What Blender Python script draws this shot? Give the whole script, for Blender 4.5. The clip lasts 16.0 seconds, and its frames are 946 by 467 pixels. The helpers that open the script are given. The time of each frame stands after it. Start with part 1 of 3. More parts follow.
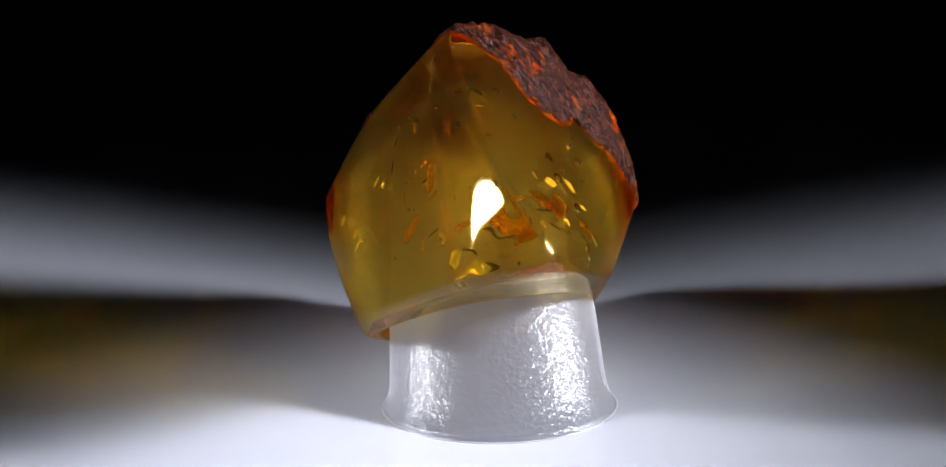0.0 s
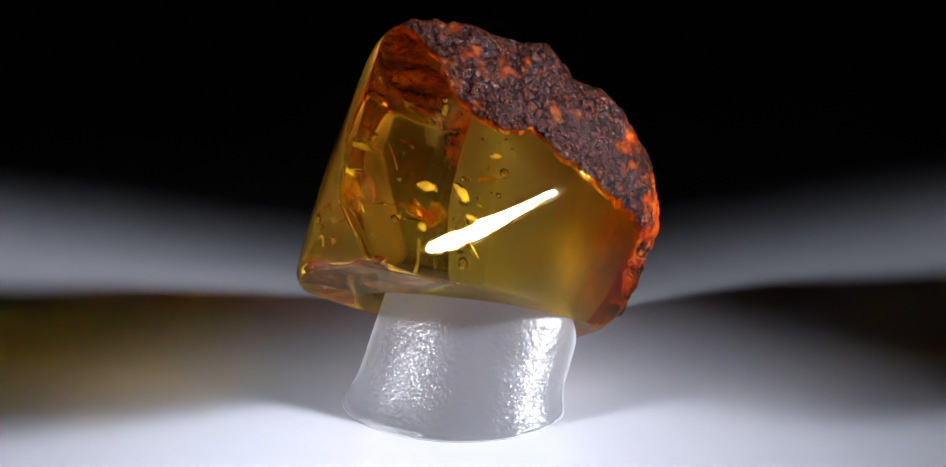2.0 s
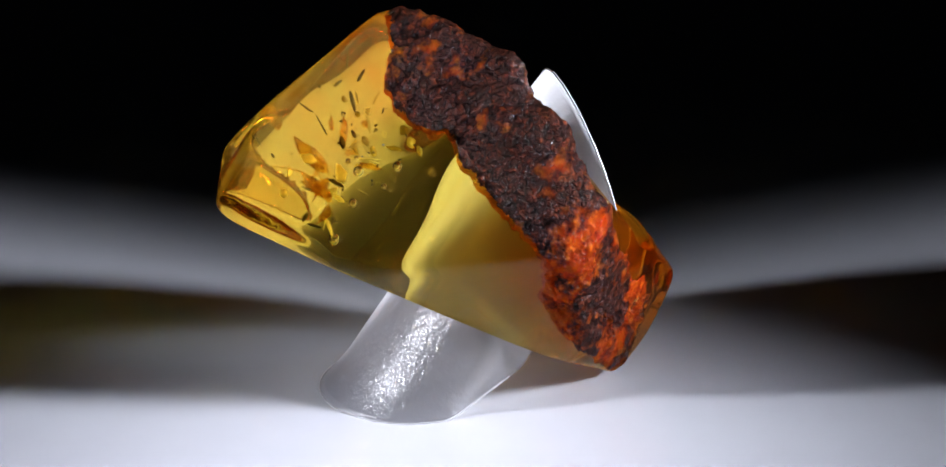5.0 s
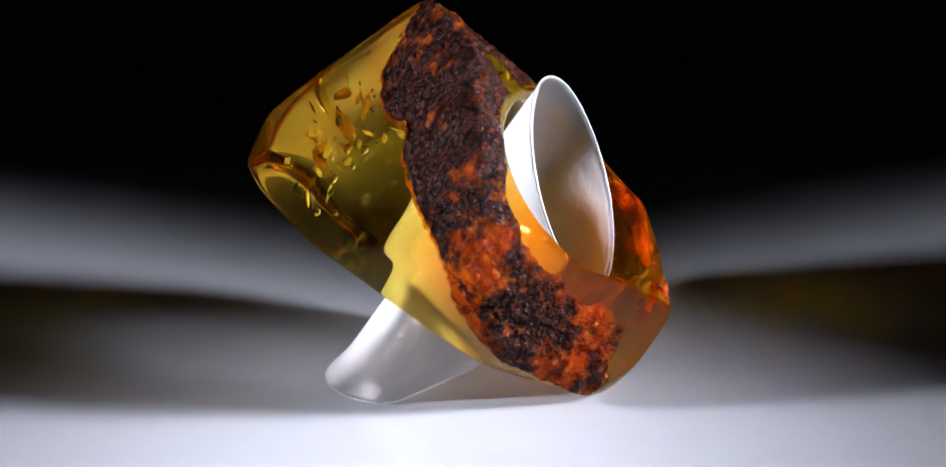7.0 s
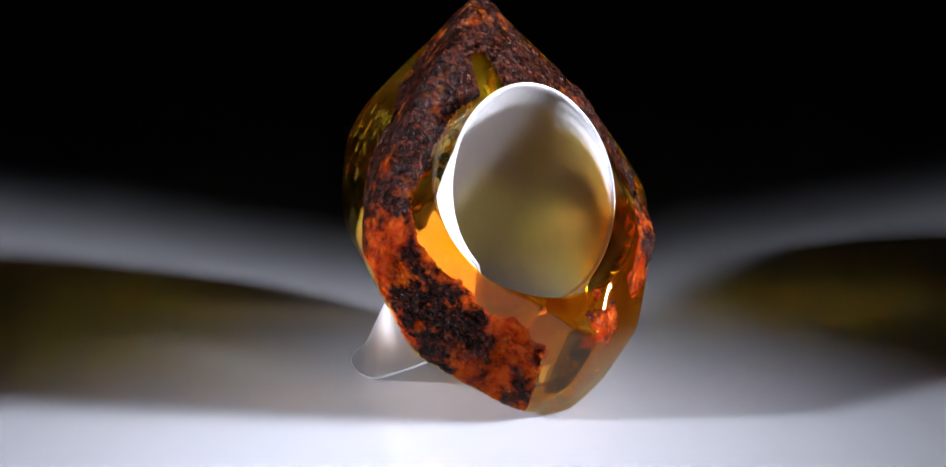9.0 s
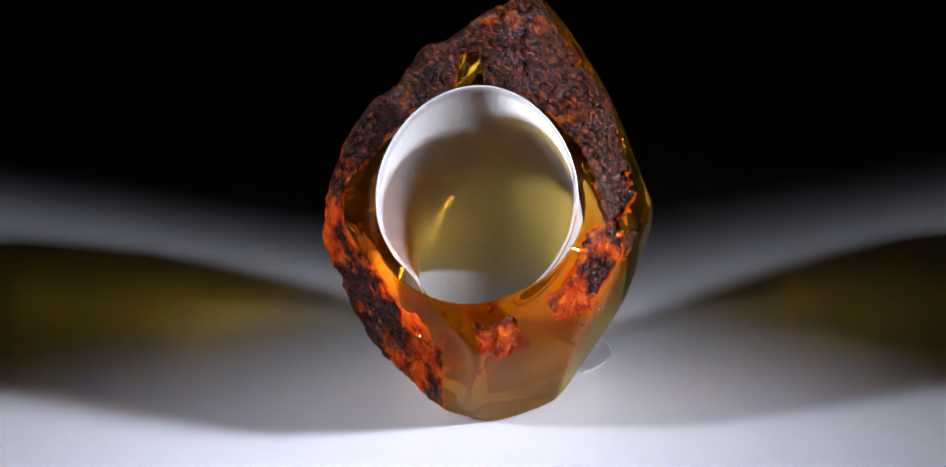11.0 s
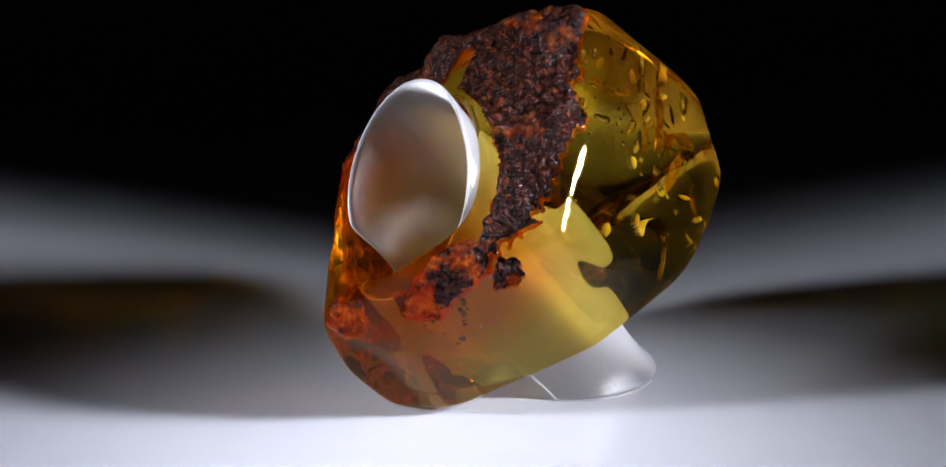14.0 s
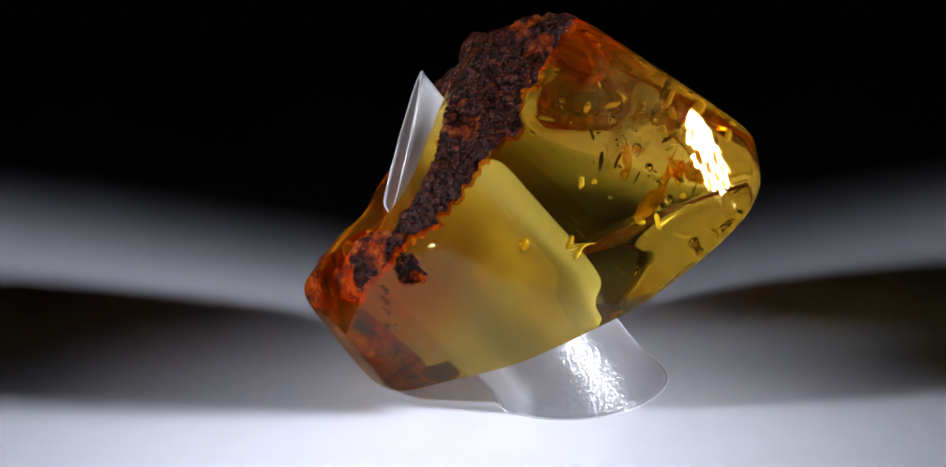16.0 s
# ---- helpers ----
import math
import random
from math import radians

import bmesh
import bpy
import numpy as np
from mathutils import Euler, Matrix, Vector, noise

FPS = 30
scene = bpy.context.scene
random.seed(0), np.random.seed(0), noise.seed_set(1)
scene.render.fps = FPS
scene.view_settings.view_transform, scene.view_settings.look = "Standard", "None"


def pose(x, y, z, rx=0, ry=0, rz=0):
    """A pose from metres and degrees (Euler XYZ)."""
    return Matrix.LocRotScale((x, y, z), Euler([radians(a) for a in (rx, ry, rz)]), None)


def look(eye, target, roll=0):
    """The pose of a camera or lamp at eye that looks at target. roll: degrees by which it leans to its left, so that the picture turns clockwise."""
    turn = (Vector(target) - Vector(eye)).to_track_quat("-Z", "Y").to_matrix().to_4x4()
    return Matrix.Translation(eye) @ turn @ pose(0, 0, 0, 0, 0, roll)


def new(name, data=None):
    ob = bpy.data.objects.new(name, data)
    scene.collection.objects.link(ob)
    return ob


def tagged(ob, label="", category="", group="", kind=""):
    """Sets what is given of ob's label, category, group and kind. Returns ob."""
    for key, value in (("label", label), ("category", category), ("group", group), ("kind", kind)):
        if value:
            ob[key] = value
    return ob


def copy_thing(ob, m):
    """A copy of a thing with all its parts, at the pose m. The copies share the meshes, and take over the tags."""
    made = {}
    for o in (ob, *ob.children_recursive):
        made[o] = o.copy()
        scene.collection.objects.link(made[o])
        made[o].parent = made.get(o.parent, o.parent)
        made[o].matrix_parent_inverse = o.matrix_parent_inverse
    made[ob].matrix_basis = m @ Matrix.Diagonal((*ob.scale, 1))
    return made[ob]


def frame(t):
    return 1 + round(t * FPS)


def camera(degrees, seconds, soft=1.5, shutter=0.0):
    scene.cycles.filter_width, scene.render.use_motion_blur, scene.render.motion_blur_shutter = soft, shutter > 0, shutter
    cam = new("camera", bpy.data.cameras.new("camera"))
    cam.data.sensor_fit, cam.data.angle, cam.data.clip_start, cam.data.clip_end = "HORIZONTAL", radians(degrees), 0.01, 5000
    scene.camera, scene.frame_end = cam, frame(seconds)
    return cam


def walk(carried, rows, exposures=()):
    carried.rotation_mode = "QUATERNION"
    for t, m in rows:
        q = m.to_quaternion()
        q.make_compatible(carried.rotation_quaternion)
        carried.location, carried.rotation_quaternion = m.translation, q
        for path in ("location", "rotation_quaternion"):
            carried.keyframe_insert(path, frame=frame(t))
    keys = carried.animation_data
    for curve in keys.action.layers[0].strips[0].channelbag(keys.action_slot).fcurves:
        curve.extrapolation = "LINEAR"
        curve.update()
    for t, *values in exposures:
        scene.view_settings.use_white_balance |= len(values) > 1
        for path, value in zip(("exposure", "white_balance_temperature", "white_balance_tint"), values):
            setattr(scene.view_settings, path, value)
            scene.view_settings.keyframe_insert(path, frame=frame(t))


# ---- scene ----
import itertools

# A ring cut from raw amber leans on a rolled sheet of frosted plastic and turns on a glossy white
# table between two small lamps. World origin: the turning axis at the table's surface.
SECONDS = 16.0
MM = 0.001
TURN = -17.4775            # degrees a second

# ---- camera ----
cam = camera(28.72, SECONDS)
EYE = (0.0, -0.17755, 0.06726)
AIM = (-0.0017, 0.0, 0.0153)
walk(cam, [(0.0, look(EYE, AIM, -1.33)), (SECONDS, look(EYE, AIM, -1.33))], [(0.0, 0.0), (SECONDS, 0.0)])

# ---- light ----
world = bpy.data.worlds.new("dark_room")
world.use_nodes = True
world.node_tree.nodes["Background"].inputs[0].default_value = (0.5, 0.55, 0.7, 1)
world.node_tree.nodes["Background"].inputs[1].default_value = 0.0012
scene.world = world


def lamp(name, eye, target, watts, size, blend, radius):
    data = bpy.data.lights.new(name, "SPOT")
    data.energy, data.spot_size, data.spot_blend, data.shadow_soft_size = watts, radians(size), blend, radius
    data.color = (0.84, 0.87, 0.98)
    ob = new(name, data)
    ob.matrix_world = look(eye, target)
    return ob


LAMP_EYES = ((0.155, -0.050, 0.078), (-0.210, -0.064, 0.104))
LAMP_AIMS = ((-0.034, -0.013, 0.033), (0.012, -0.020, 0.034))
for eye, aim, watts, cone in zip(LAMP_EYES, LAMP_AIMS, (20.2, 14.2), (38.5, 30.5)):
    lamp("lamp_light", eye, aim, watts, cone, 0.65, 0.016)


# ---- materials ----
def material(name):
    m = bpy.data.materials.new(name)
    m.use_nodes = True
    return m, m.node_tree.nodes, m.node_tree.links, m.node_tree.nodes["Principled BSDF"]


def noise_node(nodes, links, scale, detail=4.0, rough=0.6, coords="Object"):
    tc = nodes.new("ShaderNodeTexCoord")
    n = nodes.new("ShaderNodeTexNoise")
    n.inputs["Scale"].default_value, n.inputs["Detail"].default_value, n.inputs["Roughness"].default_value = scale, detail, rough
    links.new(tc.outputs[coords], n.inputs["Vector"])
    return n


def ramp_node(nodes, links, source, stops):
    r = nodes.new("ShaderNodeValToRGB")
    el = r.color_ramp.elements
    while len(el) < len(stops):
        el.new(0.5)
    for e, (p, c) in zip(el, stops):
        e.position, e.color = p, (*c, 1)
    links.new(source, r.inputs[0])
    return r


def bump_node(nodes, links, source, strength, distance):
    b = nodes.new("ShaderNodeBump")
    b.inputs["Strength"].default_value, b.inputs["Distance"].default_value = strength, distance
    links.new(source, b.inputs["Height"])
    return b


def make_table():
    m, n, l, p = material("white_acrylic")
    a = noise_node(n, l, 30.0)
    l.new(ramp_node(n, l, a.outputs[0], [(0.3, (0.244, 0.247, 0.268)), (0.7, (0.266, 0.269, 0.288))]).outputs[0], p.inputs["Base Color"])
    b = noise_node(n, l, 400.0)
    r = ramp_node(n, l, b.outputs[0], [(0.3, (0.10,) * 3), (0.7, (0.16,) * 3)])
    l.new(r.outputs[0], p.inputs["Roughness"])
    return m


def mix_node(n, l, fac, one, two):
    mix = n.new("ShaderNodeMixShader")
    if isinstance(fac, float):
        mix.inputs[0].default_value = fac
    else:
        l.new(fac, mix.inputs[0])
    l.new(one, mix.inputs[1])
    l.new(two, mix.inputs[2])
    return mix.outputs[0]


def along(n, l, way, lowest, highest, start, end):
    """0 to 1 as the object's own coordinates go from lowest to highest along a direction."""
    tc, dot, span = n.new("ShaderNodeTexCoord"), n.new("ShaderNodeVectorMath"), n.new("ShaderNodeMapRange")
    dot.operation = "DOT_PRODUCT"
    dot.inputs[1].default_value = way
    l.new(tc.outputs["Object"], dot.inputs[0])
    l.new(dot.outputs["Value"], span.inputs["Value"])
    for key, value in zip(("From Min", "From Max", "To Min", "To Max"), (lowest, highest, start, end)):
        span.inputs[key].default_value = value
    return span.outputs[0]


def make_amber(name, pale, deep, clear, light):
    """Resin: glass, part of it letting light straight on (clear); its front lower band is a deeper orange."""
    m, n, l, p = material(name)
    a = noise_node(n, l, 90.0)
    c = ramp_node(n, l, a.outputs[0], [(0.3, tuple(0.94 * k for k in pale)), (0.7, pale)])
    # along the hole's axis and down the ring's height
    front = along(n, l, (0, 0.719, 0.695), 0.0068, 0.0125, 0.0, 1.0)
    below = along(n, l, (0, -0.695, 0.719), 0.016, 0.006, 0.0, 1.0)
    both = n.new("ShaderNodeMath")
    both.operation = "MULTIPLY"
    l.new(front, both.inputs[0])
    l.new(below, both.inputs[1])
    mix = n.new("ShaderNodeMix")
    mix.data_type = "RGBA"
    l.new(both.outputs[0], mix.inputs[0])
    l.new(c.outputs[0], mix.inputs[6])
    mix.inputs[7].default_value = (*deep, 1)
    # the resin reddens, in drifts, towards the ridge of the dome under the crust
    ridge, fore = along(n, l, (0, -0.695, 0.719), 0.025, 0.031, 0.0, 1.0), along(n, l, (0, 0.719, 0.695), 0.003, 0.013, 0.25, 1.0)
    drift = ramp_node(n, l, noise_node(n, l, 160.0, 3.0, 0.5).outputs[0], [(0.34, (0.25,) * 3), (0.60, (0.95,) * 3)])
    red = drift.outputs[0]
    for other in (ridge, fore):
        product = n.new("ShaderNodeMath")
        product.operation = "MULTIPLY"
        l.new(red, product.inputs[0])
        l.new(other, product.inputs[1])
        red = product.outputs[0]
    ruddy = n.new("ShaderNodeMix")
    ruddy.data_type = "RGBA"
    l.new(red, ruddy.inputs[0])
    l.new(mix.outputs[2], ruddy.inputs[6])
    ruddy.inputs[7].default_value = (1.0, 0.42, 0.05, 1)
    # light that goes through is tinted, light that is thrown back inside much less
    bent, back, f = n.new("ShaderNodeBsdfRefraction"), n.new("ShaderNodeBsdfGlossy"), n.new("ShaderNodeFresnel")
    bent.inputs["Roughness"].default_value = back.inputs["Roughness"].default_value = 0.0
    bent.inputs["IOR"].default_value = f.inputs["IOR"].default_value = 1.54
    back.inputs[0].default_value = (0.84, 0.75, 0.50, 1)
    l.new(ruddy.outputs[2], bent.inputs["Color"])
    body = mix_node(n, l, f.outputs[0], bent.outputs[0], back.outputs[0])
    x = n.new("ShaderNodeBsdfTransparent")
    mix2 = n.new("ShaderNodeMix")
    mix2.data_type = "RGBA"
    l.new(both.outputs[0], mix2.inputs[0])
    mix2.inputs[6].default_value, mix2.inputs[7].default_value = (*light, 1), (*deep, 1)
    l.new(mix2.outputs[2], x.inputs[0])
    s1 = mix_node(n, l, clear, body, x.outputs[0])
    # the oxidised band scatters orange light, in patches
    glow = n.new("ShaderNodeBsdfTranslucent")
    glow.inputs[0].default_value = (1.0, 0.33, 0.015, 1)
    patch = ramp_node(n, l, noise_node(n, l, 210.0, 5.0, 0.65).outputs[0], [(0.45, (0.0,) * 3), (0.62, (0.03,) * 3)])
    amount = n.new("ShaderNodeMath")
    amount.operation = "MULTIPLY"
    l.new(both.outputs[0], amount.inputs[0])
    l.new(patch.outputs[0], amount.inputs[1])
    s2 = mix_node(n, l, amount.outputs[0], s1, glow.outputs[0])
    l.new(s2, n["Material Output"].inputs[0])
    return m


def make_crust():
    m, n, l, p = material("amber_crust")
    big = noise_node(n, l, 150.0, 5.0, 0.62)
    fine = noise_node(n, l, 1300.0, 4.0, 0.65)
    c = ramp_node(n, l, fine.outputs[0], [(0.36, (0.004, 0.002, 0.0015)), (0.54, (0.015, 0.0042, 0.0026)), (0.70, (0.055, 0.011, 0.0035))])
    dark = n.new("ShaderNodeMix")
    dark.data_type, dark.blend_type = "RGBA", "MULTIPLY"
    dark.inputs[0].default_value = 0.75
    l.new(c.outputs[0], dark.inputs[6])
    l.new(dark.outputs[2], p.inputs["Base Color"])
    p.inputs["Roughness"].default_value = 0.14
    p.inputs["Specular IOR Level"].default_value = 0.055
    cells = n.new("ShaderNodeTexVoronoi")
    cells.feature = "DISTANCE_TO_EDGE"
    cells.inputs["Scale"].default_value = 1150.0
    tc = n.new("ShaderNodeTexCoord")
    warp = n.new("ShaderNodeVectorMath")
    warp.operation = "MULTIPLY_ADD"
    warp.inputs[1].default_value = (0.003, 0.003, 0.003)
    bend = noise_node(n, l, 300.0, 3.0)
    l.new(bend.outputs["Color"], warp.inputs[0])
    l.new(tc.outputs["Object"], warp.inputs[2])
    l.new(warp.outputs[0], cells.inputs["Vector"])
    crack = ramp_node(n, l, cells.outputs["Distance"], [(0.0, (0.0,) * 3), (0.12, (1.0,) * 3)])
    l.new(crack.outputs[0], dark.inputs[7])
    b1 = bump_node(n, l, crack.outputs[0], 0.5, 0.0002)
    b2 = bump_node(n, l, fine.outputs[0], 0.7, 0.0008)
    l.new(b1.outputs[0], b2.inputs["Normal"])
    l.new(b2.outputs[0], p.inputs["Normal"])
    # thin places glow orange
    t = n.new("ShaderNodeBsdfTranslucent")
    grades = noise_node(n, l, 420.0, 5.0, 0.65)
    l.new(ramp_node(n, l, grades.outputs[0], [(0.36, (0.10, 0.012, 0.002)), (0.50, (0.75, 0.14, 0.008)), (0.64, (1.0, 0.48, 0.04))]).outputs[0], t.inputs[0])
    q = n.new("ShaderNodeBsdfPrincipled")
    qc = ramp_node(n, l, fine.outputs[0], [(0.40, (0.02, 0.005, 0.003)), (0.52, (0.11, 0.020, 0.003)), (0.68, (0.42, 0.12, 0.008))])
    scored = n.new("ShaderNodeMix")
    scored.data_type, scored.blend_type = "RGBA", "MULTIPLY"
    scored.inputs[0].default_value = 0.8
    l.new(qc.outputs[0], scored.inputs[6])
    l.new(crack.outputs[0], scored.inputs[7])
    l.new(scored.outputs[2], q.inputs["Base Color"])
    q.inputs["Roughness"].default_value = 0.2
    q.inputs["Specular IOR Level"].default_value = 0.10
    l.new(b2.outputs[0], q.inputs["Normal"])
    orange = mix_node(n, l, 0.5, q.outputs[0], t.outputs[0])
    see = n.new("ShaderNodeBsdfTransparent")
    see.inputs[0].default_value = (1.0, 0.55, 0.12, 1)
    orange = mix_node(n, l, 0.3, orange, see.outputs[0])
    # the crust thins out down the face of the ring
    low = along(n, l, (0, -0.695, 0.719), 0.013, 0.006, -0.05, 0.07)
    add = n.new("ShaderNodeMath")
    l.new(big.outputs[0], add.inputs[0])
    l.new(low, add.inputs[1])
    side = along(n, l, (1, 0, 0), -0.008, 0.003, -0.085, 0.0)
    add2 = n.new("ShaderNodeMath")
    l.new(add.outputs[0], add2.inputs[0])
    l.new(side, add2.inputs[1])
    fleck = n.new("ShaderNodeMath")
    fleck.operation = "MULTIPLY_ADD"
    fleck.inputs[1].default_value = 0.45
    l.new(grades.outputs[0], fleck.inputs[0])
    l.new(add2.outputs[0], fleck.inputs[2])
    thin = ramp_node(n, l, fleck.outputs[0], [(0.71, (0.0,) * 3), (0.81, (0.9,) * 3)])
    l.new(mix_node(n, l, thin.outputs[0], p.outputs[0], orange), n["Material Output"].inputs[0])
    return m


def make_stain():
    m, n, l, p = material("oxidised_amber")
    a = noise_node(n, l, 420.0, 5.0, 0.6)
    c = ramp_node(n, l, a.outputs[0], [(0.35, (0.16, 0.02, 0.003)), (0.52, (0.45, 0.10, 0.008)), (0.66, (0.60, 0.19, 0.012))])
    l.new(c.outputs[0], p.inputs["Base Color"])
    p.inputs["Roughness"].default_value = 0.3
    t = n.new("ShaderNodeBsdfTranslucent")
    l.new(c.outputs[0], t.inputs[0])
    g = n.new("ShaderNodeBsdfTransparent")
    g.inputs[0].default_value = (0.98, 0.55, 0.10, 1)
    body = mix_node(n, l, 0.5, p.outputs[0], t.outputs[0])
    b = noise_node(n, l, 260.0, 4.0, 0.6)
    thin = ramp_node(n, l, b.outputs[0], [(0.42, (0.05,) * 3), (0.62, (0.75,) * 3)])
    l.new(mix_node(n, l, thin.outputs[0], body, g.outputs[0]), n["Material Output"].inputs[0])
    return m


def make_sheet():
    m, n, l, p = material("frosted_plastic")
    p.inputs["Base Color"].default_value = (0.22, 0.22, 0.23, 1)
    p.inputs["Roughness"].default_value = 0.4
    f = noise_node(n, l, 1800.0, 3.0, 0.5)
    l.new(bump_node(n, l, f.outputs[0], 0.25, 0.0003).outputs[0], p.inputs["Normal"])
    t = n.new("ShaderNodeBsdfTranslucent")
    t.inputs[0].default_value = (0.54, 0.54, 0.55, 1)
    dimple = noise_node(n, l, 1500.0, 2.0, 0.5)
    pebble = bump_node(n, l, dimple.outputs[0], 0.2, 0.0004)
    l.new(pebble.outputs[0], t.inputs["Normal"])
    g = n.new("ShaderNodeBsdfTransparent")
    g.inputs[0].default_value = (0.95, 0.95, 0.96, 1)
    # the grained skin glints
    sparkle = n.new("ShaderNodeBsdfGlossy")
    sparkle.inputs["Roughness"].default_value = 0.2
    grain = bump_node(n, l, f.outputs[0], 0.5, 0.0004)
    l.new(pebble.outputs[0], grain.inputs["Normal"])
    l.new(grain.outputs[0], sparkle.inputs["Normal"])
    body = mix_node(n, l, 0.86, p.outputs[0], t.outputs[0])
    body = mix_node(n, l, 0.38, body, g.outputs[0])
    body = mix_node(n, l, 0.022, body, sparkle.outputs[0])
    l.new(body, n["Material Output"].inputs[0])
    return m


TABLE, CRUST, SHEET = make_table(), make_crust(), make_sheet()
STAIN = make_stain()
AMBER = make_amber("amber", (1.0, 0.83, 0.17), (0.99, 0.44, 0.05), 0.14, (1.0, 0.72, 0.26))
BORE = make_amber("amber_bore", (1.0, 0.96, 0.75), (0.99, 0.62, 0.14), 0.80, (1.0, 0.96, 0.75))


def link_mesh(name, verts, faces, mat, parent=None, label="", smooth=True):
    me = bpy.data.meshes.new(name)
    me.from_pydata(verts, [], faces)
    me.materials.append(mat)
    me.polygons.foreach_set("use_smooth", [smooth] * len(me.polygons))
    me.update()
    ob = new(name, me)
    if parent:
        ob.parent = parent
    if label:
        ob["label"] = label
    return ob


# ---- table ----
def build_table():
    bm = bmesh.new()
    bmesh.ops.create_grid(bm, x_segments=8, y_segments=8, size=1.5)
    me = bpy.data.meshes.new("table_top")
    bm.to_mesh(me)
    bm.free()
    me.materials.append(TABLE)
    ob = new("table_top", me)
    tagged(ob, "glossy white acrylic table surface under two lamps", "table top", kind="structure")


build_table()

# ---- ring ----
LEAN = radians(44)         # the hole's axis over the horizontal
GROUND = -15.3             # table height under the middle of the ring, mm
HOLE_U, HOLE_V, HOLE_R = -0.8, -2.0, 9.9
# flat cuts round the ring: direction (degrees), distance from the middle (mm), slope along the axis
CUTS = [(-11, 13.1, 0.40), (-5, 18.9, -0.46), (17.5, 14.0, 0.03), (27, 14.8, -0.10), (37, 15.6, -0.23), (55, 19.9, -0.27), (136, 19.1, 0.12),
        (155, 25.0, -1.34), (157, 15.6, 0.02), (145, 17.2, 0.08), (150, 17.4, 0.22), (183, 16.7, 0.40), (176, 21.2, -1.05), (-158, 13.9, 0.15), (-144, 19.0, -0.65),
        (-119, 19.1, 0.46), (-121, 17.4, -0.12), (-46, 15.3, 0.40), (-50, 15.9, -0.43), (124, 24.9, 0.36), (55, 33.0, 0.53),
        (100, 36.0, 0.90), (105, 24.9, -0.07), (-85, 18.6, 0.04)]
FRONT, FRONT_V = 12.76, 0.12             # the raw face: distance along the axis and its slope
BACK, BACK_V, BACK_U = 8.02, 0.37, 0.18  # the flat cut at the back


def smooth_step(a, b, x):
    x = np.clip((x - a) / (b - a), 0, 1)
    return x * x * (3 - 2 * x)


def ring_world(u, v, w):
    """Millimetres in the ring (across, up along its height, along the hole's axis) to metres over the table."""
    y = -np.sin(LEAN) * v + np.cos(LEAN) * w
    z = np.cos(LEAN) * v + np.sin(LEAN) * w
    return np.stack([u, y, z - GROUND], -1) * MM


def r_plain(rc, t, cs):
    return rc + t * cs


def fractal(p, scale, octaves=4):
    return noise.fractal(Vector(p) * scale, 0.9, 2.1, octaves)


